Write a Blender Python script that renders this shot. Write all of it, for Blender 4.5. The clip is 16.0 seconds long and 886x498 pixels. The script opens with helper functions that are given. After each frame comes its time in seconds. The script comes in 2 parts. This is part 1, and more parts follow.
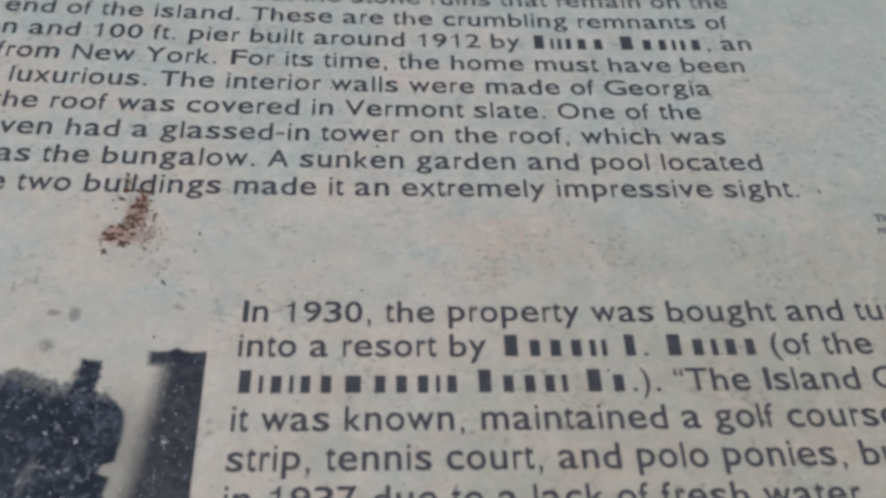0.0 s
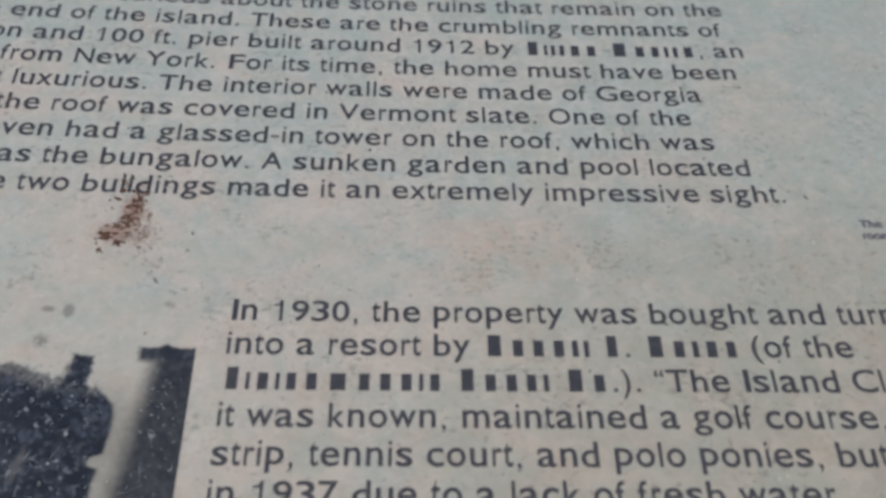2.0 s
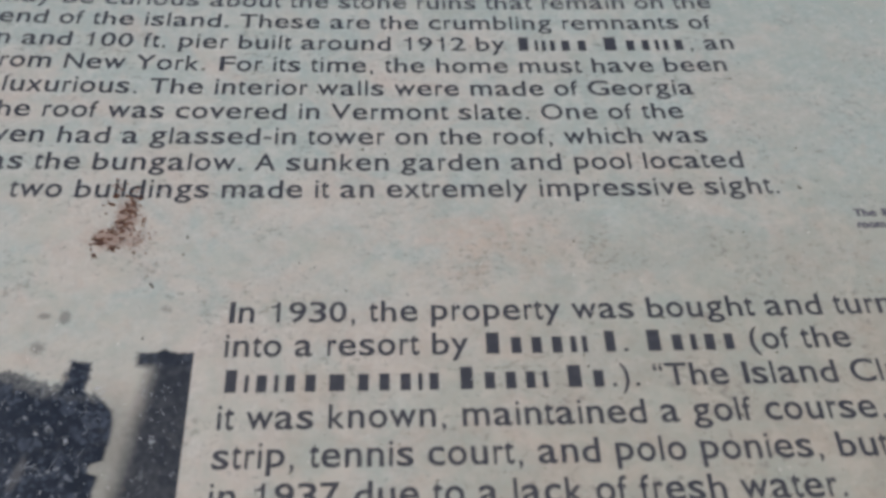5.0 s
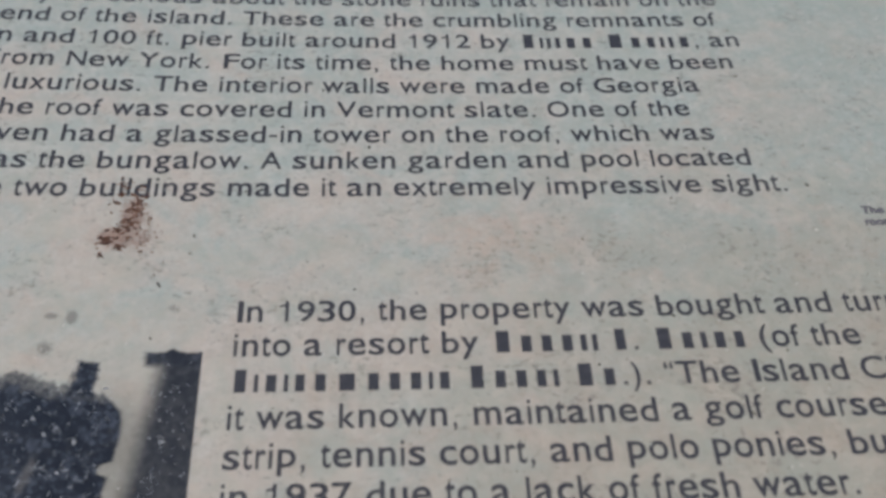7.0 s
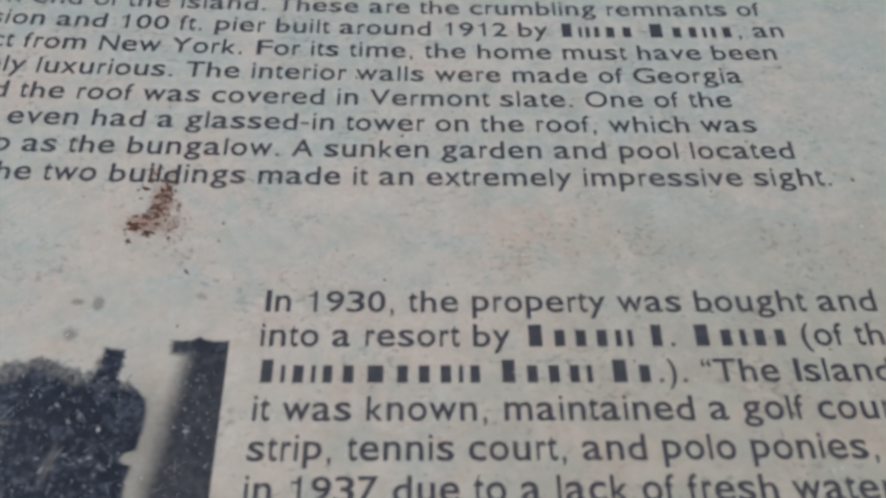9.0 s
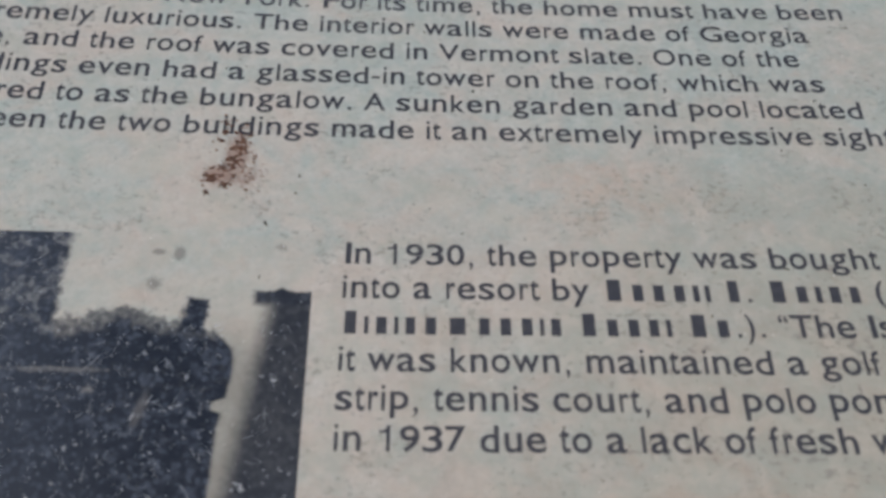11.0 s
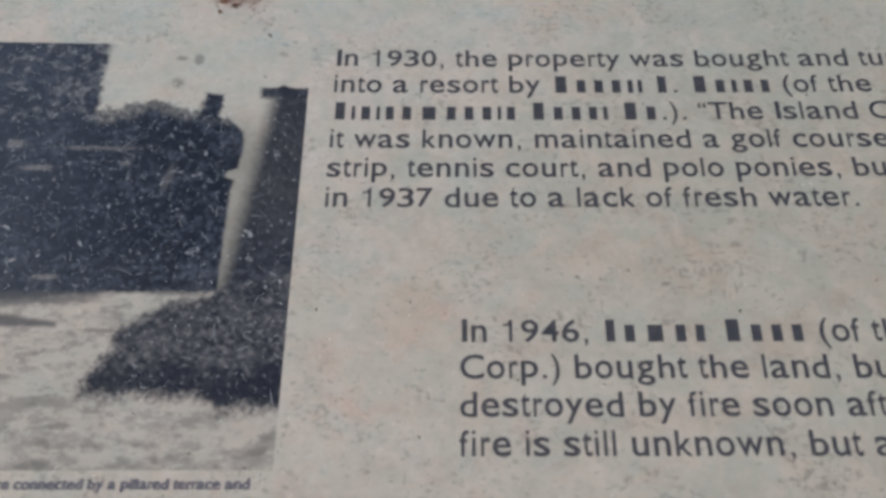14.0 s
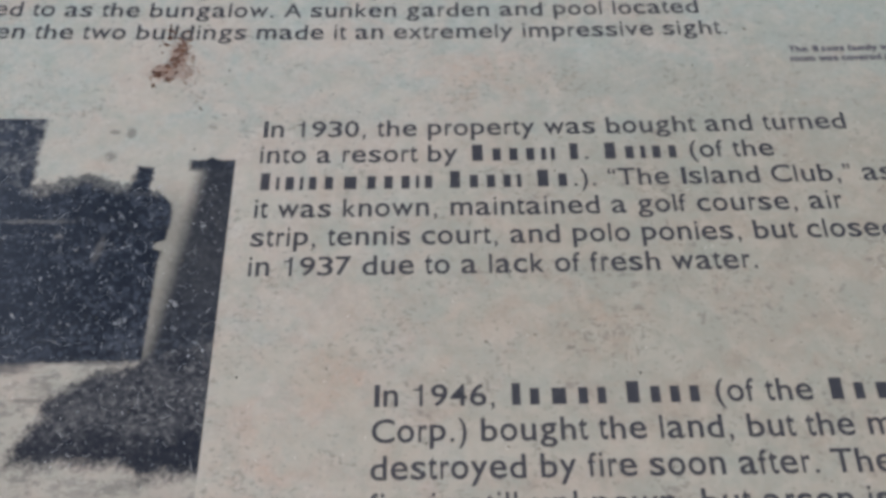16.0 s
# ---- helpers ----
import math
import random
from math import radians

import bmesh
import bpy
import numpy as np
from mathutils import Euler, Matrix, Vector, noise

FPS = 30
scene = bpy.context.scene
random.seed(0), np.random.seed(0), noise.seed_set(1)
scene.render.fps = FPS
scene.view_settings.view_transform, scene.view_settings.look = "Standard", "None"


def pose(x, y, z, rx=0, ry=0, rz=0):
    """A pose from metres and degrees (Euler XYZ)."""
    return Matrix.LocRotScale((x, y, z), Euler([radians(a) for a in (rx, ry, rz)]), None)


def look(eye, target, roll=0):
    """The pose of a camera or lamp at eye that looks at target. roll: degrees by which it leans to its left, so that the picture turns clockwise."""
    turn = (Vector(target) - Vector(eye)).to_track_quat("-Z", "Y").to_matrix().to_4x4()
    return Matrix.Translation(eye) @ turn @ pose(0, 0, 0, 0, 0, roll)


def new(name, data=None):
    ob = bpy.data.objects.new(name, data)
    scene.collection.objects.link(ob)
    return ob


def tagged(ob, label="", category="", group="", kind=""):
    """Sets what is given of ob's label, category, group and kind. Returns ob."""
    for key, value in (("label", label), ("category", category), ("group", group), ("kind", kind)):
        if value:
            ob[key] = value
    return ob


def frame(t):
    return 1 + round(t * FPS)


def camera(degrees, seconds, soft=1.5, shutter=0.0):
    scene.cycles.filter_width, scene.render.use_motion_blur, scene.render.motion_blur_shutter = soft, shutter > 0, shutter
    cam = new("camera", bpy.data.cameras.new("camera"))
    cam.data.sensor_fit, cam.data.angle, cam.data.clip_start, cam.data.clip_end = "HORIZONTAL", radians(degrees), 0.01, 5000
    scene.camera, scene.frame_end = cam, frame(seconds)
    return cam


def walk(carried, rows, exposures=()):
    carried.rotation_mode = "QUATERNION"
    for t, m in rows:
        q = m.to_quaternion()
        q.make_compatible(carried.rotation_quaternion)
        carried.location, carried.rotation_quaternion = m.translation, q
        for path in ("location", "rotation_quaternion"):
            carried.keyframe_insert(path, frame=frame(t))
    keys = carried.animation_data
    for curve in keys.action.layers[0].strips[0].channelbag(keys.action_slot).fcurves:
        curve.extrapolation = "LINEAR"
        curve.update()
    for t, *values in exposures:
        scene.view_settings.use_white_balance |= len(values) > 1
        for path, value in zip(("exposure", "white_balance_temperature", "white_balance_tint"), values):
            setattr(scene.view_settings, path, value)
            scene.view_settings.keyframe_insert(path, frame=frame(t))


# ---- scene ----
# The sign's printed face is the plane z = 0 of PANEL: x along the lines of text, y up the face.
# One millimetre on the face is MM metres. The face leans back like a reading desk.
MM = 0.001
PANEL = pose(0, 0, 0.96, 27, 0, 0)
cam = camera(42.73, 16.0, soft=3.5)
cam.data.dof.use_dof, cam.data.dof.focus_distance, cam.data.dof.aperture_fstop = True, 0.290, 18.0
# seconds; eye over the face in millimetres; turn in degrees
ROWS = [
    (0.0, 35.76, -151.98, 210.68, 39.663, -1.481, -1.737),
    (0.5, 34.17, -154.05, 212.47, 40.758, -2.260, -2.467),
    (1.0, 33.40, -155.43, 215.38, 40.558, -2.573, -2.524),
    (1.5, 39.48, -157.53, 214.92, 40.769, -1.967, -1.453),
    (2.0, 44.42, -156.47, 213.34, 40.081, -0.883, -0.565),
    (2.5, 48.43, -156.26, 210.71, 39.726, -0.113, -0.163),
    (3.0, 48.47, -152.00, 210.25, 39.246, 0.332, 0.081),
    (3.5, 44.82, -153.19, 211.80, 39.577, 0.052, -0.787),
    (6.0, 41.90, -155.68, 214.19, 39.878, -0.418, -1.931),
    (6.5, 38.11, -154.03, 213.80, 39.717, -0.383, -2.040),
    (7.0, 38.48, -154.67, 212.70, 39.745, -0.764, -2.317),
    (7.5, 38.74, -153.06, 211.37, 39.767, -0.841, -1.965),
    (8.0, 42.96, -150.06, 207.65, 39.404, 0.563, -0.139),
    (8.2, 46.54, -149.63, 205.85, 39.550, 0.664, -0.148),
    (10.3, 23.01, -156.75, 210.78, 39.399, -1.121, -1.029),
    (10.5, 22.76, -156.45, 210.61, 38.803, -1.019, -0.786),
    (10.8, 21.58, -154.82, 210.93, 37.787, -0.915, -0.361),
    (11.0, 19.32, -154.48, 207.88, 37.602, -0.708, -0.228),
    (11.5, 18.63, -151.60, 207.61, 37.180, 0.245, -0.239),
    (12.0, 10.36, -153.21, 210.25, 38.625, -1.535, -1.464),
    (12.3, 4.90, -161.57, 210.81, 38.792, -2.456, -3.578),
    (12.5, -1.10, -166.06, 209.61, 38.882, -3.008, -5.359),
    (12.7, 3.54, -172.81, 210.76, 37.141, -2.836, -4.883),
    (13.0, 3.94, -181.14, 211.67, 36.416, -2.660, -3.740),
    (13.2, 12.47, -188.48, 216.37, 35.404, -1.646, -1.771),
    (13.5, 20.52, -196.14, 220.85, 34.980, -1.653, -0.381),
    (13.7, 28.01, -203.34, 225.55, 35.814, 0.769, 1.264),
    (14.0, 35.27, -213.34, 228.88, 33.975, 1.149, 0.395),
    (14.2, 43.16, -220.05, 231.84, 35.123, 2.673, 2.600),
    (14.5, 51.18, -223.44, 232.34, 35.304, 3.096, 2.967),
    (14.8, 59.40, -221.28, 237.86, 34.931, 2.498, 2.188),
    (15.0, 62.14, -221.61, 238.59, 35.450, 2.373, 1.510),
    (15.5, 66.95, -219.73, 247.10, 35.162, 2.737, 1.193),
    (15.8, 60.88, -215.83, 247.22, 34.957, 1.552, 0.499),
    (16.0, 56.40, -211.27, 245.31, 35.102, 1.516, -0.388),
]
walk(cam, [(t, PANEL @ pose(x * MM, y * MM, z * MM, rx, ry, rz)) for t, x, y, z, rx, ry, rz in ROWS])

# ---- world and light: a bright overcast day ----
scene.view_settings.exposure = 0.0
world = bpy.data.worlds.new("sky")
scene.world = world
world.use_nodes = True
wt = world.node_tree
sky = wt.nodes.new("ShaderNodeTexSky")
sky.sky_type = "NISHITA"
sky.sun_disc = False
sky.sun_elevation, sky.sun_rotation = radians(43), radians(-153)
sky.air_density, sky.dust_density = 1.2, 2.2
wt.links.new(sky.outputs[0], wt.nodes["Background"].inputs[0])
wt.nodes["Background"].inputs[1].default_value = 0.128
sun = new("sun", bpy.data.lights.new("sun", "SUN"))
sun.data.energy, sun.data.angle, sun.data.color = 0.95, radians(30), (1.0, 0.94, 0.87)
sun.matrix_world = look((-0.9, -1.8, 2.9), (0, 0, 1))


# ---- materials ----
class Val:
    """A number that a node gives; sums and products of them make more nodes."""
    tree = None

    def __init__(self, socket):
        self.s = socket

    @staticmethod
    def op(kind, *args, clamp=False):
        n = Val.tree.nodes.new("ShaderNodeMath")
        n.operation, n.use_clamp = kind, clamp
        for i, a in enumerate(args):
            if isinstance(a, Val):
                Val.tree.links.new(a.s, n.inputs[i])
            else:
                n.inputs[i].default_value = a
        return Val(n.outputs[0])

    def __add__(self, o): return Val.op("ADD", self, o)
    def __sub__(self, o): return Val.op("SUBTRACT", self, o)
    def __mul__(self, o): return Val.op("MULTIPLY", self, o)


def least(*a):
    r = a[0]
    for b in a[1:]:
        r = Val.op("MINIMUM", r, b)
    return r


def most(*a):
    r = a[0]
    for b in a[1:]:
        r = Val.op("MAXIMUM", r, b)
    return r


def step(v, soft):
    """0 where v is well below 0, 1 where well above; soft: the width of the change."""
    n = Val.tree.nodes.new("ShaderNodeMapRange")
    n.interpolation_type = "SMOOTHSTEP"
    n.inputs["From Min"].default_value, n.inputs["From Max"].default_value = -soft / 2, soft / 2
    Val.tree.links.new(v.s, n.inputs["Value"])
    return Val(n.outputs["Result"])


def K(number):
    """A fixed number as a node."""
    n = Val.tree.nodes.new("ShaderNodeValue")
    n.outputs[0].default_value = number
    return Val(n.outputs[0])


def bell(x, y, cx, cy, rx, ry):
    """1 at the middle of an ellipse, falling to 0 far from it."""
    a, b = (x - cx) * (1 / rx), (y - cy) * (1 / ry)
    return Val.op("POWER", 2.718, (a * a + b * b) * -1)


class Ink:
    """A node material on the face: x and y in millimetres, noises, and mixes of colours."""

    def __init__(self, name, rough=0.4, spec=0.5, coat=0.0):
        self.m = bpy.data.materials.new(name)
        self.m.use_nodes = True
        self.t = self.m.node_tree
        Val.tree = self.t
        self.b = self.t.nodes["Principled BSDF"]
        self.b.inputs["Roughness"].default_value = rough
        self.b.inputs["Specular IOR Level"].default_value = spec
        self.b.inputs["Coat Weight"].default_value = coat
        self.b.inputs["Coat Roughness"].default_value = 0.3
        co = self.t.nodes.new("ShaderNodeTexCoord")
        sc = self.t.nodes.new("ShaderNodeVectorMath")
        sc.operation = "SCALE"
        sc.inputs["Scale"].default_value = 1000.0
        self.t.links.new(co.outputs["Object"], sc.inputs[0])
        self.p = sc.outputs[0]
        sx = self.t.nodes.new("ShaderNodeSeparateXYZ")
        self.t.links.new(self.p, sx.inputs[0])
        self.x, self.y = Val(sx.outputs[0]), Val(sx.outputs[1])

    def at(self, v):
        n = self.t.nodes.new("ShaderNodeVectorMath")
        n.operation = "ADD"
        n.inputs[1].default_value = v
        self.t.links.new(self.p, n.inputs[0])
        return n.outputs[0]

    def noise(self, size, detail=3.0, seed=0.0, rough=0.55, stretch=None, distort=0.0):
        """Noise about 0.5, whose lumps are about size millimetres."""
        n = self.t.nodes.new("ShaderNodeTexNoise")
        n.inputs["Scale"].default_value = 1.0 / size
        n.inputs["Detail"].default_value, n.inputs["Roughness"].default_value = detail, rough
        n.inputs["Distortion"].default_value = distort
        v = self.at((seed * 37.7, seed * 91.3, seed * 13.1))
        if stretch:
            mp = self.t.nodes.new("ShaderNodeVectorMath")
            mp.operation = "MULTIPLY"
            mp.inputs[1].default_value = stretch
            self.t.links.new(v, mp.inputs[0])
            v = mp.outputs[0]
        self.t.links.new(v, n.inputs["Vector"])
        return Val(n.outputs["Fac"])

    def cells(self, size, seed=0.0):
        """The distance from the nearest of scattered dots, in cells of size millimetres."""
        n = self.t.nodes.new("ShaderNodeTexVoronoi")
        n.inputs["Scale"].default_value = 1.0 / size
        self.t.links.new(self.at((seed * 17.7, seed * 51.3, 0)), n.inputs["Vector"])
        return Val(n.outputs["Distance"]), n.outputs["Color"]

    def mix(self, f, a, b):
        n = self.t.nodes.new("ShaderNodeMix")
        n.data_type = "RGBA"
        for i, c in ((6, a), (7, b)):
            if isinstance(c, tuple):
                n.inputs[i].default_value = (*c, 1)
            else:
                self.t.links.new(c, n.inputs[i])
        if isinstance(f, Val):
            self.t.links.new(f.s, n.inputs[0])
        else:
            n.inputs[0].default_value = f
        return n.outputs[2]

    def done(self, colour, bump=None, height=0.02, rough=None):
        self.t.links.new(colour, self.b.inputs["Base Color"])
        if bump:
            n = self.t.nodes.new("ShaderNodeBump")
            n.inputs["Strength"].default_value = 1.0
            n.inputs["Distance"].default_value = height * MM
            self.t.links.new(bump.s, n.inputs["Height"])
            self.t.links.new(n.outputs[0], self.b.inputs["Normal"])
        if rough:
            self.t.links.new(rough.s, self.b.inputs["Roughness"])
        return self.m


def laminate(k, c, dirty=1.0):
    """The weathered film over the whole face: flecks of dirt on the colour c, and the fine relief."""
    dirt = k.noise(1.9, 3, 3, 0.65, (1.0, 1.25, 1.0))
    where = k.noise(18, 3, 4)
    c = k.mix(step(dirt + where * 0.5 - 0.90, 0.14) * (0.42 * dirty), c, (0.15, 0.14, 0.115))
    d, _ = k.cells(5.2, 2)
    c = k.mix(step(K(0.02) - d + (k.noise(2.5, 2, 8) - 0.5) * 0.24, 0.07) * 0.5, c, (0.10, 0.09, 0.075))
    return c


def stained_white(k):
    """The white of the old print, gone green and pink, with its stains and some painted light fall-off, under text and
    photograph alike.
    """
    # green and pink blotches; the cooler upper tone also paints in the sky's sheen
    big = k.noise(30, 4, 1, 0.62, (1, 1.2, 1), 0.8)
    c = k.mix(step(big - k.y * 0.0011 - 0.48, 0.26), (0.402, 0.452, 0.412), (0.535, 0.468, 0.402))
    pale = k.noise(9, 4, 2, 0.65, None, 0.8)
    c = k.mix(step(pale - 0.53, 0.24) * 0.55, c, (0.57, 0.535, 0.465))
    green = k.noise(13, 4, 5, 0.65)
    c = k.mix(step(green + (k.x - 60) * 0.0016 - 0.56, 0.24) * 0.5, c, (0.34, 0.39, 0.345))
    rust = k.noise(8, 4, 6, 0.65)
    c = k.mix(step(rust - k.y * 0.0012 - 0.61, 0.2) * 0.42, c, (0.46, 0.345, 0.27))
    patch = most(bell(k.x, k.y, 22.5, -77.5, 8.5, 9.5), bell(k.x, k.y, 62.0, 24.0, 18.0, 12.0) * 0.42, bell(k.x, k.y, 88.0, -62.0, 16.0, 9.0) * 0.5, bell(k.x, k.y, 8.0, -97.0, 9.0, 12.0) * 0.45)
    c = k.mix(step(patch + (k.noise(5, 4, 14, 0.7) - 0.5) * 1.4 - 0.42, 0.8) * 0.72, c, (0.54, 0.365, 0.27))
    mould = k.noise(3.2, 4, 13, 0.75)
    c = k.mix(step(mould - k.y * 0.0004 - 0.56, 0.24) * 0.22, c, (0.285, 0.275, 0.235))
    # smudges, thickened down the face to paint in the dimmer light there
    smudge_falloff = k.noise(12, 5, 19, 0.7, None, 0.5)
    c = k.mix(step(smudge_falloff - k.y * 0.0009 - 0.62, 0.14) * 0.20, c, (0.24, 0.235, 0.205))
    chalk = k.noise(2.4, 4, 17, 0.75)
    c = k.mix(step(chalk - 0.56, 0.22) * 0.26, c, (0.66, 0.635, 0.59))
    grain = k.noise(1.0, 4, 7, 0.75)
    c = k.mix(step(grain - 0.53, 0.34) * 0.17, c, (0.28, 0.27, 0.24))
    # brown staining that also paints the light's fall-off into the lower corner, and short slanting streaks of dirt
    tan = bell(k.x, k.y, 150.0, -48.0, 110.0, 78.0)
    c = k.mix(step(tan + (k.noise(16, 5, 23, 0.7) - 0.5) * 1.2 - 0.40, 0.9) * 0.5, c, (0.35, 0.295, 0.215))
    c = k.mix(step(k.noise(11, 4, 27, 0.6, None, 0.6) - k.y * 0.0007 - 0.55, 0.2) * 0.42, c, (0.39, 0.41, 0.345))
    c = k.mix(step(k.noise(8, 4, 28, 0.65, None, 0.6) - k.y * 0.0006 - 0.57, 0.2) * 0.3, c, (0.58, 0.51, 0.42))
    where = k.noise(22, 3, 24)
    for seed, lean, size in ((25, (1.25, 0.6, 1.0), 2.6), (26, (0.6, 1.2, 1.0), 1.7)):
        c = k.mix(step(k.noise(size, 3, seed, 0.6, lean) + where * 0.55 - k.y * 0.0006 - 1.02, 0.10) * 0.42, c, (0.165, 0.145, 0.115))
    return c


def face_material():
    k = Ink("weathered_laminate", 0.42, 0.5)
    c = stained_white(k)
    # a rusty smear below the word "buildings"
    smear = most(bell(k.x, k.y, -31.0, 25.5, 4.5, 3.2), bell(k.x, k.y, -27.5, 32.0, 3.4, 7.5), bell(k.x, k.y, -26.0, 25.5, 5.0, 4.0) * 0.7)
    c = k.mix(step(smear + (k.noise(1.8, 4, 9, 0.75) - 0.5) * 1.4 - 0.5, 0.8) * 0.68, c, (0.28, 0.145, 0.098))
    c = laminate(k, c)
    return k.done(c, k.noise(1.1, 4, 11) + k.noise(9, 2, 12) * 2, 0.03)


def print_ink():
    k = Ink("faded_black_print", 0.42, 0.5)
    c = k.mix(step(k.noise(2.0, 4, 21, 0.65) - 0.58, 0.3) * 0.4, (0.044, 0.044, 0.051), (0.094, 0.092, 0.098))
    return k.done(c, k.noise(1.1, 4, 11), 0.02)


def caption_ink():
    k = Ink("worn_caption_print", 0.42, 0.5)
    c = k.mix(step(k.noise(0.9, 3, 22, 0.65) - 0.5, 0.5) * 0.7, (0.075, 0.073, 0.09), (0.20, 0.19, 0.205))
    return k.done(c, k.noise(1.1, 4, 11), 0.02)


def photo_material():
    """The black-and-white photograph: a dark tree and hedge, a round column, a bush, a pale lawn with a log."""
    k = Ink("printed_photograph", 0.42, 0.42)
    wob = (k.noise(5.0, 4, 31) - 0.5) * 5.0
    wob2 = (k.noise(5.0, 4, 32) - 0.5) * 5.0
    fine = (k.noise(1.6, 3, 33) - 0.5) * 2.2
    x, y = k.x + wob * 0.5, k.y + wob2 * (0.5) + fine
    cream = k.mix(step(k.noise(24, 4, 34) - 0.5, 0.3), (0.43, 0.425, 0.37), (0.525, 0.46, 0.385))
    paper = k.mix(step(k.noise(7, 4, 35, 0.7) - 0.5, 0.5) * 0.5, stained_white(k), cream)
    # lawn
    streak = k.noise(6, 5, 36, 0.7, (0.55, 1.25, 1))
    lawn = k.mix(step(streak - 0.56 + (K(-98) - k.y) * 0.003, 0.16) * 0.8, paper, (0.20, 0.19, 0.165))
    lawn = k.mix(0.2, lawn, (0.29, 0.275, 0.245))
    lawn = k.mix(step(k.noise(3.6, 5, 53, 0.72, (0.75, 1.15, 1)) - 0.56, 0.14) * 0.55, lawn, (0.16, 0.155, 0.14))
    lawn = k.mix(step(k.noise(9, 4, 54, 0.65, (0.7, 1.2, 1)) - 0.55, 0.2) * 0.25, lawn, (0.52, 0.46, 0.40))
    c = k.mix(step(K(-72.6) - y, 1.6), paper, lawn)
    # ink tones
    speck = k.noise(1.1, 4, 37, 0.75)
    lump = k.noise(4.5, 4, 38, 0.65)
    haze = k.noise(14, 3, 47)
    tuft, _ = k.cells(1.5, 6)
    sprig = k.noise(1.7, 5, 50, 0.75)
    leafy = K(0.55) - tuft + (sprig - 0.5) * 2.4
    dark = k.mix(step(leafy + (lump - 0.5) * 1.1 + (haze - 0.5) * 0.7 - 0.28, 0.6) * 0.9, (0.005, 0.009, 0.018), (0.062, 0.074, 0.097))
    # bluish sky sheen on the film, painted into the ink towards the left
    dark = k.mix(step(K(-58) - k.x + wob * 4, 60) * 0.42, dark, (0.062, 0.074, 0.096))
    dark = k.mix(step(k.noise(3.0, 4, 55, 0.7) + (haze - 0.5) * 0.4 - 0.60, 0.16) * 0.5, dark, (0.070, 0.082, 0.108))
    dark = k.mix(step(speck + sprig * 0.6 + (lump - 0.5) * 0.7 - 1.02, 0.12) * 0.6, dark, (0.20, 0.22, 0.25))
    grey = k.mix(step(leafy * 0.6 + (lump - 0.5) * 0.8 - 0.1, 0.8) * 0.85, (0.022, 0.025, 0.032), (0.068, 0.070, 0.074))
    grey = k.mix(step(speck + sprig * 0.6 - 1.02, 0.12) * 0.45, grey, (0.17, 0.17, 0.17))
    pale = (0.25, 0.24, 0.225)
    # hedge with a post on its top, ragged and half see-through along its upper rim
    bulge = bell(x * 0.0, k.y, 0.0, -28.0, 1.0, 9.0) * 1.8
    edge = bulge - 23.9 - step(k.y + 20, 9) * 5.0 - step(K(1.4) - Val.op("ABSOLUTE", k.y + 36.8), 1.2) * 2.4
    rim = K(-16.2) + bell(k.x, k.y * 0.0, -47.5, 0.0, 5.5, 1.0) * 3.6 + bell(k.x, k.y * 0.0, -36.5, 0.0, 3.5, 1.0) * 1.6
    ragged = wob2 * 2.4 + fine * 2.2 + (k.noise(3.2, 4, 60, 0.65) - 0.5) * 9.0
    top = rim - 3.4 + wob2 * 1.4 + fine * 1.8 + (k.noise(3.2, 4, 61, 0.65) - 0.5) * 6.0
    hedge = least(step(edge - k.x - fine * 0.9 - wob * 0.25, 1.7), step(top - k.y, 3.6), step(k.y + 72.0 + wob * 0.5 + fine * 0.9 + step(K(-60) - k.x, 16) * 1.4, 2.2))
    veil = least(step(edge - k.x - fine * 0.45, 1.1), step(rim - 0.4 + ragged - k.y, 3.2), step(k.y + 40, 4))
    c = k.mix(veil * 0.88, c, k.mix(step(k.noise(1.4, 4, 57, 0.7) - 0.5, 0.24), (0.03, 0.035, 0.043), (0.15, 0.148, 0.142)))
    # tree at the corner, with sky between its leaves
    tree = least(step(K(-62.0) - k.x + fine * 1.6 - wob * 0.7, 2.2), step(y + 25, 4))
    gaps = step(k.noise(3.0, 4, 39, 0.7) - 0.60 + (x + 92) * 0.0022, 0.10)
    c = k.mix(tree, c, k.mix(gaps * 0.8, dark, k.mix(step(speck - 0.5, 0.3), (0.10, 0.11, 0.125), (0.24, 0.24, 0.235))))
    c = k.mix(hedge, c, dark)
    post = least(step(k.x + 34.2 + fine * 2.2 - (k.y + 12) * 0.2, 1.8), step(K(-29.2) - k.x + fine * 1.4, 1.2), step(K(-10.2) - k.y + fine * 0.5 - (k.x + 31) * 0.15, 1.2), step(k.y + 20, 4))
    c = k.mix(post, c, dark)
    shine = bell((k.x + 40.4) - (k.y + 38.0) * 0.22, k.y + 38.0, 0, 0, 1.3, 5.0)
    c = k.mix(step(shine - 0.5 + (speck - 0.5) * 0.9, 0.5) * 0.42, c, (0.17, 0.16, 0.15))
    dash = most(bell(k.x, k.y, -81.2, -27.5, 2.4, 1.5), bell(k.x, k.y, -74.4, -35.0, 4.6, 0.9), bell(k.x, k.y, -60.0, -28.6, 15.0, 0.8) * 0.62, bell(k.x, k.y, -65.6, -67.4, 3.5, 0.8), bell(k.x, k.y, -90.9, -23.9, 1.3, 1.2), bell(k.x, k.y, -52.0, -33.5, 1.3, 0.9) * 0.8)
    c = k.mix(step(dash - 0.45 + (speck - 0.5) * 1.8 + wob * 0.08, 0.5) * 0.55, c, pale)
    lit = least(step(k.x - edge + 0.2, 1.0), step(K(-20.0) - k.y, 16.0), step(k.y + 73, 2))
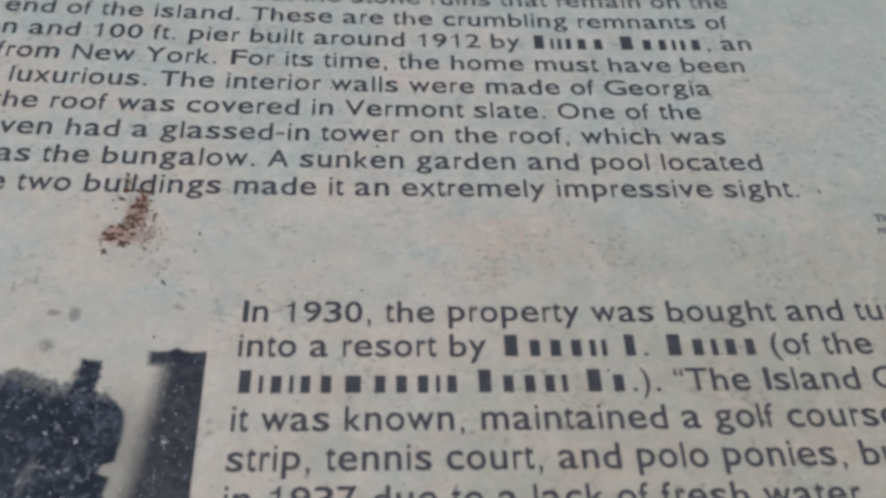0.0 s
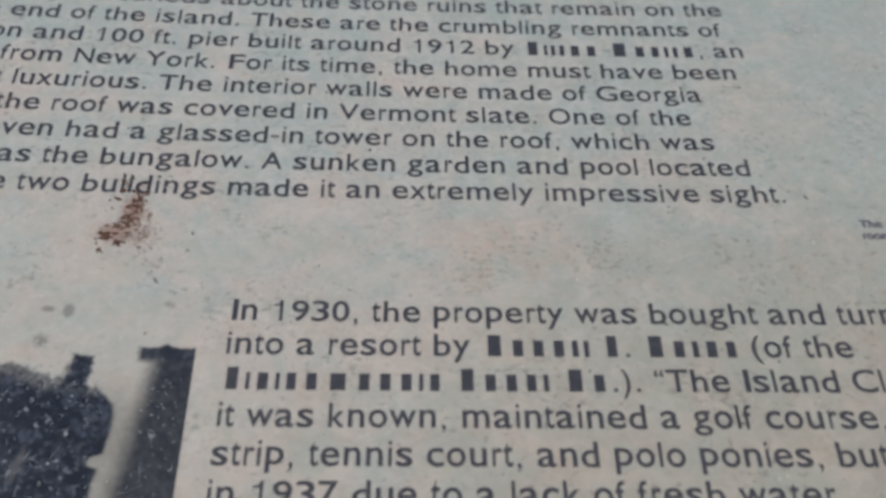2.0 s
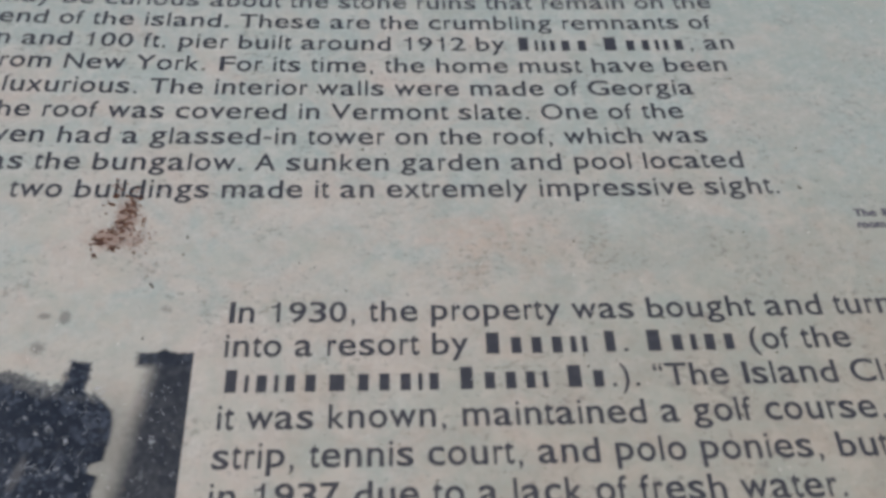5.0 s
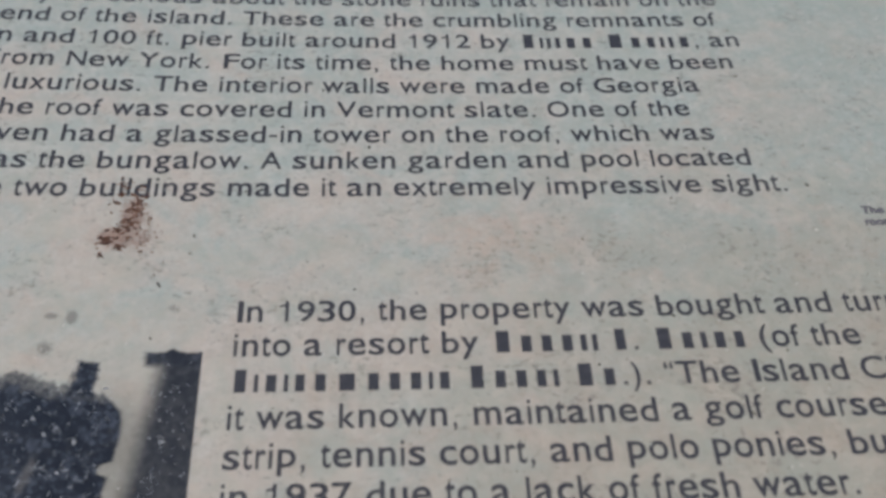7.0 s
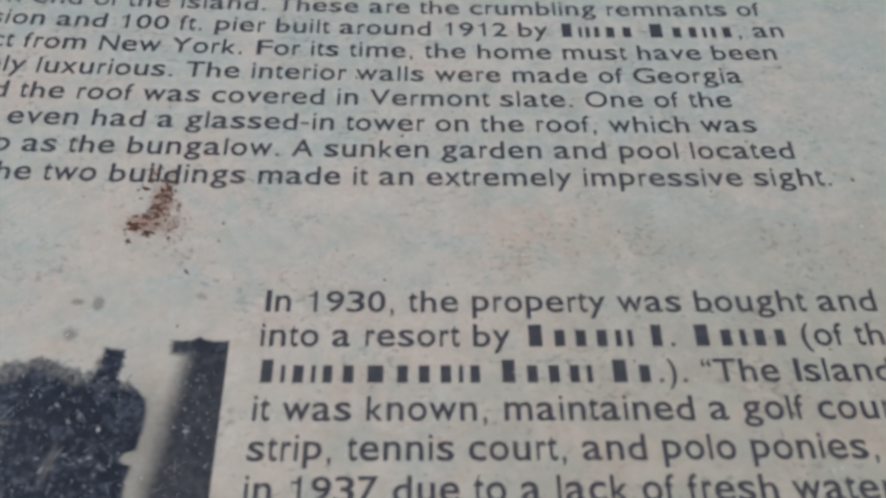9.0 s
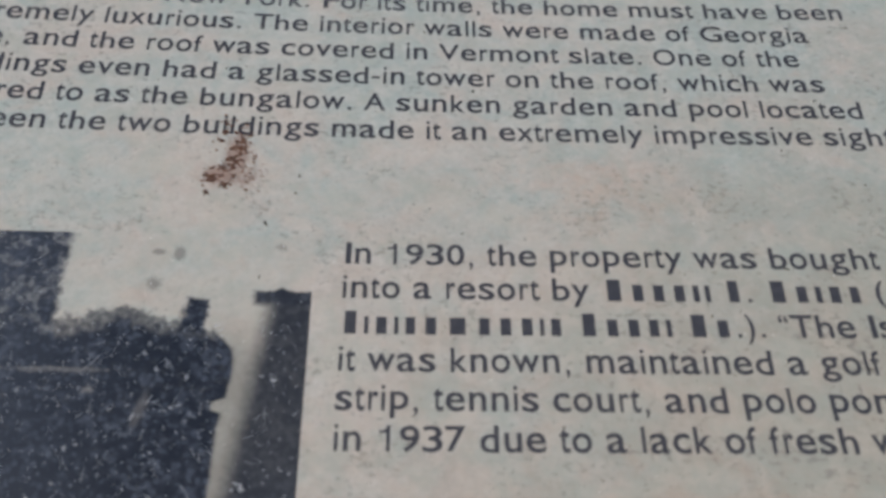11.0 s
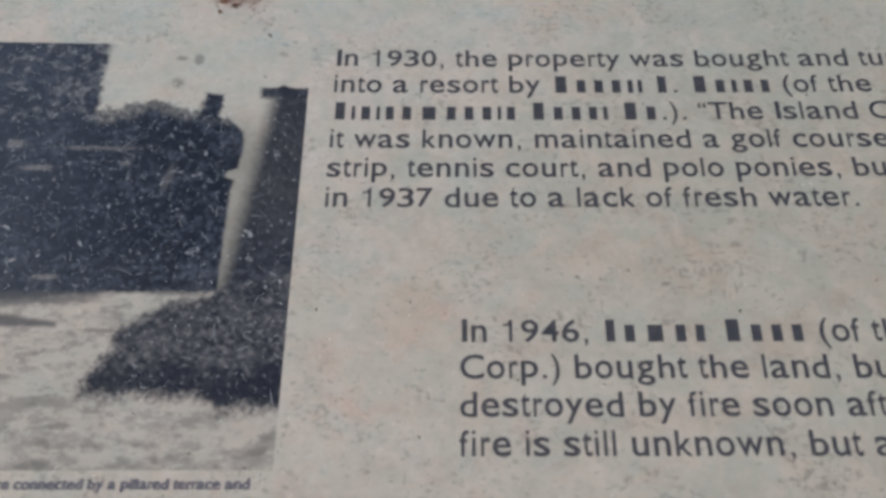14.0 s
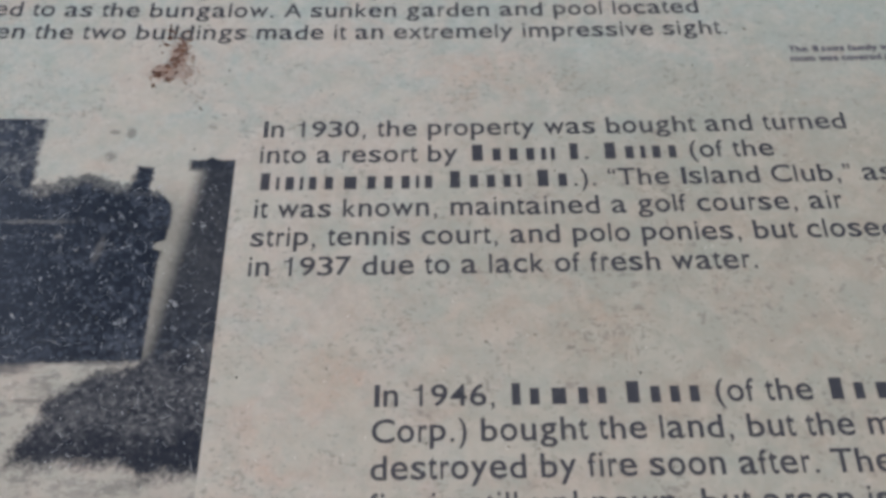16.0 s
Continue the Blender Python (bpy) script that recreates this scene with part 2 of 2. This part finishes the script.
    c = k.mix(lit * 0.8, c, k.mix(step(lump - 0.5, 0.4), (0.22, 0.21, 0.175), (0.30, 0.285, 0.245)))
    # column: a dark shaft with a lit edge, and its moulded top
    shaft = least(step(k.x + 17.4 + (K(-23.6) - k.y) * 0.125 + fine * 0.8, 6.0), step(K(-9.5) - k.y, 1.2), step(k.y + 79, 4))
    c = k.mix(shaft, c, k.mix(step(k.y + 62, 34), dark, grey))
    cap = least(step(k.x + 19.3 + fine * 0.7, 1.8), step(K(-7.9) - k.y + fine * 0.45 + bell(k.x, k.x * 0.0, -13.5, 0.0, 1.2, 1.0), 0.9), step(k.y + 11.4 + fine * 0.5, 2.2))
    c = k.mix(cap, c, k.mix(0.5, grey, dark))
    # bush on the lawn
    tail = step(K(-90.0) - k.y, 7.0) * 4.4
    slope = most(k.x + 34.0, k.x * 0.0) * 0.33 + least(k.x + 34.0, k.x * 0.0) * 0.52
    rough = wob * 2.2 + fine * 2.4
    inside = least(k.x + 47.0 + tail + rough, K(-74.6) - k.y + slope + rough * 0.7, k.y + 99.0 + step(k.x + 23, 9) * 3.6 + rough * 0.6)
    bush = step(inside + (speck - 0.5) * 6.0, 4.6)
    shade = step(K(-91.0) - k.y + wob * 2.0, 9)
    clump = (k.noise(2.3, 5, 51, 0.72, None, 0.6) - 0.5) * 3.4 + (k.noise(6, 3, 49) - 0.5) * 1.4 + 0.06
    leaf = k.mix(step(clump - shade * 0.42 - 0.04, 1.3), (0.004, 0.007, 0.016), (0.082, 0.083, 0.088))
    leaf = k.mix(step(k.noise(1.8, 4, 56, 0.75) - shade * 0.05 - 0.56, 0.14) * 0.65, leaf, (0.21, 0.208, 0.205))
    leaf = k.mix(step(k.noise(2.1, 4, 58, 0.75) - 0.56, 0.12) * 0.75, leaf, (0.006, 0.009, 0.018))
    leaf = k.mix(step(speck + sprig * 0.6 - shade * 0.05 - 0.98, 0.12) * 0.8, leaf, (0.30, 0.295, 0.28))
    c = k.mix(bush, c, leaf)
    # a log, and the grey band between it and the hedge
    strip = least(step(K(-52.0) - k.x + wob * 1.4, 14.0), step(k.y + 75.2 + (k.x + 68.0) * -0.06 + fine * 0.7, 1.8), step(K(-71.4) - k.y, 1.6))
    c = k.mix(strip * step(k.noise(3, 4, 59, 0.7, (0.4, 1.4, 1)) - 0.40, 0.2) * 0.75, c, (0.085, 0.085, 0.085))
    log = least(step(K(-61.0) - k.x, 2.0), step(K(-76.2) + (k.x + 83) * -0.16 - k.y + fine * 0.4, 1.6), step(k.y + 81.0 - fine * 0.5, 1.4))
    c = k.mix(log * 0.88, c, k.mix(0.35, grey, (0.16, 0.155, 0.145)))
    twig = most(bell(k.x, k.y, -50.0, -82.0, 4.2, 0.6), bell(k.x, k.y, -55.6, -106.1, 3.0, 0.9), bell(k.x, k.y, -58.0, -115.0, 2.0, 1.2), bell(k.x, k.y, -70.6, -94.0, 3.0, 0.9) * 0.8, bell(k.x, k.y, -33.0, -114.0, 2.0, 1.5) * 0.6, bell(k.x, k.y, -11.1, -112.5, 2.6, 1.2) * 0.8, bell(k.x, k.y, -34.0, -71.7, 4.0, 0.5))
    marks = most(bell(k.x, k.y, -37.3, 2.0, 1.4, 2.0), bell(k.x, k.y, -42.0, 2.4, 1.8, 1.0) * 0.8, bell(k.x, k.y, -42.0, -6.4, 1.8, 2.2) * 0.75, bell(k.x, k.y, -14.5, 4.2, 1.6, 1.6) * 0.5)
    c = k.mix(step(most(twig, marks) - 0.4 + (speck - 0.5) * 1.1, 0.5) * 0.62, c, (0.15, 0.14, 0.125))
    c = laminate(k, c, 0.3)
    return k.done(c, k.noise(1.1, 4, 11) + k.noise(9, 2, 12) * 2, 0.03)


def plain_material(name, a, b, size, rough):
    k = Ink(name, rough, 0.4)
    return k.done(k.mix(step(k.noise(size, 5, 3) - 0.5, 0.5), a, b), k.noise(size * 0.1, 4, 5), 1.5)


FACE, PRINT, CAPTION, PHOTO = face_material(), print_ink(), caption_ink(), photo_material()
WOOD = plain_material("grey_weathered_wood", (0.20, 0.17, 0.14), (0.30, 0.27, 0.23), 60, 0.8)
SOIL = plain_material("sandy_ground", (0.22, 0.19, 0.15), (0.34, 0.30, 0.24), 300, 0.95)
GRIT = plain_material("pale_sand_grain", (0.75, 0.74, 0.70), (0.85, 0.84, 0.80), 2, 0.3)
RUST = plain_material("dried_rusty_dirt", (0.13, 0.055, 0.032), (0.32, 0.155, 0.10), 1.5, 0.7)
GRIME = plain_material("dark_dirt", (0.09, 0.08, 0.065), (0.17, 0.15, 0.125), 2, 0.8)
SCUFF = plain_material("pale_scratch", (0.28, 0.30, 0.33), (0.70, 0.71, 0.72), 3, 0.5)


# ---- helpers for meshes ----
def lift(x, y):
    """How far the old sheet has curled up from flat, towards its upper corner; millimetres."""
    return 1.07e-4 * max(0.0, 143.0 - x) ** 2 * min(max((y + 110.0) / 154.0, 0.0), 1.3)


def mesh_object(name, verts, faces, material, parent=None, label=""):
    me = bpy.data.meshes.new(name)
    me.from_pydata([(x * MM, y * MM, (z + lift(x, y)) * MM) for x, y, z in verts], [], faces)
    me.materials.append(material)
    ob = new(name, me)
    if parent:
        ob.parent = parent
    return tagged(ob, label)


def board(name, x0, y0, z0, x1, y1, z1, material, parent, label="", bevel=2.0):
    bm = bmesh.new()
    bmesh.ops.create_cube(bm, size=1.0)
    for v in bm.verts:
        v.co = Vector(((x0 + x1) / 2 + v.co.x * (x1 - x0), (y0 + y1) / 2 + v.co.y * (y1 - y0), (z0 + z1) / 2 + v.co.z * (z1 - z0))) * MM
    bmesh.ops.bevel(bm, geom=bm.edges[:], offset=bevel * MM, segments=2, affect="EDGES", profile=0.5)
    me = bpy.data.meshes.new(name)
    bm.to_mesh(me)
    bm.free()
    me.materials.append(material)
    ob = new(name, me)
    ob.parent = parent
    return tagged(ob, label)


# ---- the lettering: widths and bearings of a plain grotesque, in thousandths of its size ----
EM, LEAD = 8.467, 9.4
ADVANCE = {278: " ,.ftI", 222: "ijl'", 333: "()-r“”", 556: "abdeghnopquL0123456789", 500: "ckszvxyJ", 722: "wCNR", 833: "mM", 667: "AVY", 611: "FT", 778: "GO"}
BEAR_LEFT = {66: "hiklmnuL", 77: "rNMR", 58: "bp", 36: "acdegoqs02345689OGC“()-", 13: "ftvwxyATVYJ", 88: "FI.,", 268: "1", -16: "j", 31: "z7", 53: "'”"}
BEAR_RIGHT = {66: "hijlmnudqNM", 38: "abeopcsg02345678OGCI9R”", 10: "rvwxykATVYt", 16: "fF", 87: ".,", 197: "1", 28: "zL('", 68: ")", 44: "-", 72: "J"}
HIGH = {718: "bdhklijAFILNTVYMR", 728: "fO", 733: "CG()", 538: "acegmnopqrs", 523: "uvwxyz", 669: "t", 703: "0123456789", 106: ".,", 322: "-", 720: "'“”J"}
LOW = {-15: "abcdeostuCGOJ0369", -210: "gpqyj()", -147: ",", 232: "-", 466: "'“”"}


def lookup(table, default):
    d = {c: n for n, s in table.items() for c in s}
    return lambda c: d.get(c, default)


advance, bear_left, bear_right, high, low = lookup(ADVANCE, 556), lookup(BEAR_LEFT, 40), lookup(BEAR_RIGHT, 40), lookup(HIGH, 718), lookup(LOW, 0)
GLYPHS = {}


def glyph(c):
    """A letter of the built-in font as points and faces, fitted to its body; kept for the next use."""
    if c not in GLYPHS:
        cu = bpy.data.curves.new("glyph", "FONT")
        cu.body, cu.size, cu.resolution_u, cu.offset = c, 1.0, 4, 0.011
        ob = bpy.data.objects.new("glyph", cu)
        scene.collection.objects.link(ob)
        me = bpy.data.meshes.new_from_object(ob.evaluated_get(bpy.context.evaluated_depsgraph_get()))
        co = np.array([v.co[:] for v in me.vertices])[:, :2]
        faces = [tuple(p.vertices) for p in me.polygons]
        bpy.data.objects.remove(ob)
        bpy.data.curves.remove(cu)
        bpy.data.meshes.remove(me)
        a, b = co.min(0), co.max(0)
        lo, hi = np.array([bear_left(c), low(c)]), np.array([advance(c) - bear_right(c), high(c)])
        GLYPHS[c] = ((co - a) / np.maximum(b - a, 1e-6) * (hi - lo) + lo) / 1000, faces
        if c in ".i":
            # square dots, as the old print has them
            a, b = (0.087, 0.191) if c == "." else (0.066, 0.158)
            tops = [(0.0, 0.108)] if c == "." else [(0.0, 0.523), (0.612, 0.718)]
            GLYPHS[c] = np.array([p for u, v in tops for p in ((a, u), (b, u), (b, v), (a, v))]), [tuple(range(4 * q, 4 * q + 4)) for q in range(len(tops))]
        if c == "1":
            # the built-in figure is a bare stem: add the flag
            co, faces = GLYPHS[c]
            n = len(co)
            GLYPHS[c] = np.vstack([co, [(0.101, 0.505), (0.275, 0.505), (0.275, 0.575), (0.101, 0.568), (0.275, 0.66), (0.22, 0.568)]]), faces + [(n, n + 1, n + 2, n + 3), (n + 2, n + 4, n + 5)]
    return GLYPHS[c]


def span(text):
    return sum(advance(c) for c in text.replace("_", "")) / 1000


def text_line(text, x, y, em, parent, label, right=False, z=0.06, spread=0.0):
    """A line of print whose baseline starts (right: ends) at x, y. Words between underscores become rows of plain bars."""
    verts, faces, bar, pen = [], [], False, 0.0
    if right:
        x -= span(text) * em
    for c in text:
        if c == "_":
            bar = not bar
            continue
        if bar and c not in " .,":
            n, w, tall = len(verts), advance(c) / 1000, 0.70 if c.isupper() else 0.53
            a, b = x + (pen + 0.26 * w) * em, x + (pen + 0.75 * w) * em
            verts += [(a, y, z), (b, y, z), (b, y + tall * em, z), (a, y + tall * em, z)]
            faces.append((n, n + 1, n + 2, n + 3))
        elif c != " ":
            co, fs = glyph(c)
            n = len(verts)
            verts += [(x + (pen + p[0]) * em, y + p[1] * em, z) for p in co]
            faces += [tuple(n + i for i in f) for f in fs]
        pen += advance(c) / 1000
    if em < 5:
        # ink that has run in the small print thickens every stroke
        n, once, fs = len(verts), list(verts), list(faces)
        for q, (du, dv) in enumerate(((0.055, 0.0), (-0.055, 0.0), (0.0, 0.05))):
            verts += [(u + du * em, v + dv * em, w + 0.004 * (q + 1)) for u, v, w in once]
            faces += [tuple(n * (q + 1) + i for i in f) for f in fs]
    # spread: the setting opens up a little towards its left margin
    verts = [(u - spread * max(0.0, -10.0 - u), v, w) for u, v, w in verts]
    return mesh_object("text_line", verts, faces, CAPTION if em < 5 else PRINT, parent, label)


# ---- the ground ----
bm = bmesh.new()
bmesh.ops.create_grid(bm, x_segments=60, y_segments=60, size=400.0)
me = bpy.data.meshes.new("ground")
bm.to_mesh(me)
bm.free()
me.materials.append(SOIL)
tagged(new("ground", me), "flat sandy ground round the sign", "ground", kind="structure")

# ---- the sign ----
sign = tagged(new("information_sign"), "weathered sloping history sign with printed text and photograph", "sign")
sign.matrix_world = PANEL
X0, X1, Y0, Y1 = -150, 330, -250, 210


def curled_sheet(name, x0, y0, x1, y1, z, thick, nx, ny, material, parent, label):
    """A sheet that follows the curl; with a thickness it is closed by a back and four edges, rounded at the rim."""
    xs = [x0 + (x1 - x0) * i / nx for i in range(nx + 1)]
    ys = [y0 + (y1 - y0) * j / ny for j in range(ny + 1)]
    at = lambda i, j: j * (nx + 1) + i
    verts = [(x, y, z) for y in ys for x in xs]
    faces = [(at(i, j), at(i + 1, j), at(i + 1, j + 1), at(i, j + 1)) for j in range(ny) for i in range(nx)]
    if thick:
        n = len(verts)
        verts += [(x, y, z - thick) for x, y, z in verts]
        faces += [tuple(n + q for q in reversed(f)) for f in faces]
        rim = [at(i, 0) for i in range(nx)] + [at(nx, j) for j in range(ny)] + [at(i, ny) for i in range(nx, 0, -1)] + [at(0, j) for j in range(ny, 0, -1)]
        faces += [(rim[q], n + rim[q], n + rim[(q + 1) % len(rim)], rim[(q + 1) % len(rim)]) for q in range(len(rim))]
    ob = mesh_object(name, verts, faces, material, parent, label)
    for p in ob.data.polygons:
        p.use_smooth = not thick
    return ob


panel = curled_sheet("panel", X0, Y0, X1, Y1, 0.0, 4.0, 48, 46, FACE, sign, "mottled grey-green and pink laminate, stained and speckled")
down = PANEL.inverted()


def post(x):
    """A square post under the panel, upright in the world, down to the ground."""
    w = 45
    ob = board("post", -w, -w, -1100, w, w, 0, WOOD, sign, "square weathered wooden post", 4.0)
    top = PANEL @ Vector((x * MM, -20 * MM, -1 * MM))
    h = top.z - 0.02
    for v in ob.data.vertices:
        if v.co.z < -0.5:
            v.co.z = v.co.z + 1.1 - h
    # the head is cut to the slope of the panel
    for v in ob.data.vertices:
        if v.co.z > -0.5:
            v.co.z += v.co.y * math.tan(radians(27)) - 0.003
    ob.matrix_parent_inverse = Matrix.Identity(4)
    ob.matrix_basis = down @ Matrix.Translation((top.x, top.y, top.z))


post(-30)
post(210)

INK = "dark grey sans-serif print, slightly faded"
# the upper paragraph, set to a left margin that lies at LEFT
LEFT, SIGHT = -105.3, 38.75
UPPER = [
    ("the platform toward Connecticut, you", 114.9), ("may be curious about the stone ruins that remain on the", 133.8),
    ("western end of the island. These are the crumbling remnants of", 132.0), ("a mansion and 100 ft. pier built around 1912 by _Alfred Mestre_, an", 137.3),
    ("architect from New York. For its time, the home must have been", 133.5), ("extremely luxurious. The interior walls were made of Georgia", None),
    ("pine, and the roof was covered in Vermont slate. One of the", 117.6), ("buildings even had a glassed-in tower on the roof, which was", None),
    ("referred to as the bungalow. A sunken garden and pool located", None), ("between the two buildings made it an extremely impressive sight.", None)]
for i, (words, end) in enumerate(UPPER):
    y = SIGHT + 9.43 * (len(UPPER) - 1 - i)
    text_line(words, LEFT if end is None else end + 0.4, y, EM, panel, INK, right=end is not None, spread=0.024)
MIDDLE = ["In 1930, the property was bought and turned", "into a resort by _Robert L. Corby_ (of the", "_Fleishmann's Yeast Co._). “The Island Club,” as",
          "it was known, maintained a golf course, air", "strip, tennis court, and polo ponies, but closed", "in 1937 due to a lack of fresh water."]
for i, words in enumerate(MIDDLE):
    text_line(words, -0.5, 0.1 - LEAD * i, EM, panel, INK)
LOWER = ["In 1946, _James Rand_ (of the _Remington_", "Corp.) bought the land, but the m", "destroyed by fire soon after. The", "fire is still unknown, but arson is"]
for i, words in enumerate(LOWER):
    text_line(words, 33.4, -85.2 - LEAD * i, EM, panel, INK)
SMALL = "small dark grey caption, blurred and worn"
text_line("were connected by a pillared terrace and", -11.3, -120.9, 3.28, panel, SMALL, right=True)
text_line("The _Mestre_ family was", 154.9, 30.4, 3.3, panel, SMALL)
text_line("room was covered in", 154.6, 26.5, 3.3, panel, SMALL)

# the photograph: printed flat into the face
PX0, PX1, PY0, PY1 = -105.3, -6.8, -116.5, 7.4
photograph = curled_sheet("photograph", PX0, PY0, PX1, PY1, 0.05, 0.0, 40, 48, PHOTO, sign, "black-and-white photograph of a hedge, column and bush")

# ---- small things that lie on the face ----
rng = random.Random(7)


def fleck(verts, faces, x, y, r, z, long=1.0, turn=0.0, n=7, height=0.0):
    """An uneven flat crumb, drawn out by long along turn; with a height it has a raised middle."""
    start = len(verts)
    ca, sa = math.cos(turn), math.sin(turn)
    for i in range(n):
        a = i * math.tau / n
        q = r * rng.uniform(0.55, 1.25)
        u, v = q * math.cos(a) * long, q * math.sin(a)
        verts.append((x + u * ca - v * sa, y + u * sa + v * ca, z))
    verts.append((x, y, z + height))
    faces += [(start + i, start + (i + 1) % n, start + n) for i in range(n)]


# dried rusty dirt, smeared from the word above down to one side: middle, spread, crumbs, size
verts, faces = [], []
for cx, cy, sx, sy, n, r in ((-33.0, 24.4, 0.9, 0.9, 34, 0.34), (-31.2, 27.6, 1.1, 1.3, 26, 0.30), (-27.6, 30.0, 0.9, 1.3, 40, 0.36), (-27.2, 33.9, 1.3, 0.8, 30, 0.32), (-26.4, 37.2, 0.9, 0.9, 26, 0.34), (-31.3, 39.1, 0.35, 0.45, 9, 0.42), (-32.5, 36.4, 0.6, 0.5, 8, 0.30), (-30.4, 42.6, 0.8, 1.2, 16, 0.26), (-23.2, 31.4, 0.5, 0.9, 12, 0.30), (-29.8, 22.4, 0.9, 0.6, 14, 0.32), (-33.8, 20.2, 0.5, 0.4, 6, 0.28), (-24.4, 21.0, 0.4, 0.4, 4, 0.28), (-24.6, 25.2, 2.0, 2.2, 26, 0.20), (-28.7, 26.2, 3.0, 3.0, 46, 0.18), (-27.0, 40.2, 1.2, 1.2, 20, 0.22), (-21.0, 26.2, 1.6, 3.0, 14, 0.16)):
    for _ in range(n):
        fleck(verts, faces, rng.gauss(cx, sx), rng.gauss(cy, sy), r * rng.uniform(0.4, 1.3), 0.08, rng.uniform(1.0, 2.6), rng.uniform(-0.9, 0.5), 7, 0.05)
smear = mesh_object("rusty_smear", verts, faces, RUST, None, "dried rusty brown smear of dirt crumbs on the sign")
smear.matrix_world = PANEL
tagged(smear, category="dirt", kind="stuff")

# dark crumbs of dirt all over the face
verts, faces = [], []
for _ in range(620):
    fleck(verts, faces, rng.uniform(-115, 200), rng.uniform(-135, 130), min(0.085 * rng.paretovariate(2.4), 0.30), 0.07, rng.uniform(1.0, 2.4), rng.uniform(0, 3), 6, 0.03)
for x, y, r in ((-18.9, 11.3, 0.42), (-18.5, 10.8, 0.32), (143.1, 40.5, 0.4), (-20.2, 14.0, 0.22)):
    fleck(verts, faces, x, y, r, 0.075, 2.0, -0.9, 7, 0.04)
crumbs = mesh_object("dirt_crumbs", verts, faces, GRIME, None, "tiny dark crumbs of dirt scattered over the sign")
crumbs.matrix_world = PANEL
tagged(crumbs, category="dirt", kind="stuff")

# bright grains of sand
verts, faces = [], []
for _ in range(500):
    fleck(verts, faces, rng.uniform(-115, 200), rng.uniform(-135, 130), rng.uniform(0.07, 0.19), 0.07, rng.uniform(1.0, 1.8), rng.uniform(0, 3), 6, 0.12)
grains = mesh_object("sand_grains", verts, faces, GRIT, None, "tiny pale glinting grains of sand on the sign")
grains.matrix_world = PANEL
tagged(grains, category="sand", kind="stuff")

# fine pale scratches on the dark parts of the photograph
verts, faces = [], []
for _ in range(1500):
    x, y, a = rng.uniform(-104, -8), rng.uniform(-103, 7), rng.uniform(0, math.tau)
    dark = (x < -66 and y > -18) or (x < -25 and -71 < y < -17) or (x > -17 and -75 < y < -10) or (x > -44 and -100 < y < -78)
    if not dark:
        continue
    w, bend, n, at = rng.uniform(0.04, 0.115), rng.uniform(-0.35, 0.35), 4, len(verts)
    length = min(0.5 * rng.paretovariate(1.7), 5.0)
    for i in range(n + 1):
        q = w * math.sin(math.pi * (i + 0.4) / (n + 0.8))
        verts += [(x - q * math.sin(a), y + q * math.cos(a), 0.075), (x + q * math.sin(a), y - q * math.cos(a), 0.075)]
        x, y, a = x + length / n * math.cos(a), y + length / n * math.sin(a), a + bend
    faces += [(at + 2 * i, at + 2 * i + 1, at + 2 * i + 3, at + 2 * i + 2) for i in range(n)]
for _ in range(420):
    x, y = rng.uniform(-104, -8), rng.uniform(-103, 7)
    if (x < -25 and -71 < y < -17) or (x > -17 and -75 < y < -10):
        fleck(verts, faces, x, y, min(0.14 * rng.paretovariate(2.2), 0.42), 0.07, rng.uniform(1, 2.6), rng.uniform(0, 3), 7, 0.0)
for cx, cy, spread, n in ((-31.7, -60.5, 1.0, 14), (-90.9, -23.9, 0.9, 10), (-81.9, -56.9, 0.9, 9), (-18.3, -55.0, 0.7, 12), (-17.8, -62.0, 0.6, 9), (-36.0, -27.0, 0.8, 9)):
    for _ in range(n):
        fleck(verts, faces, rng.gauss(cx, spread), rng.gauss(cy, spread), rng.uniform(0.12, 0.34), 0.078, rng.uniform(1, 2.6), rng.uniform(0, 3), 7, 0.0)
scuffs = mesh_object("surface_wear", verts, faces, SCUFF, photograph, "fine pale scratches and chips on the dark photograph")
tagged(scuffs, kind="stuff")
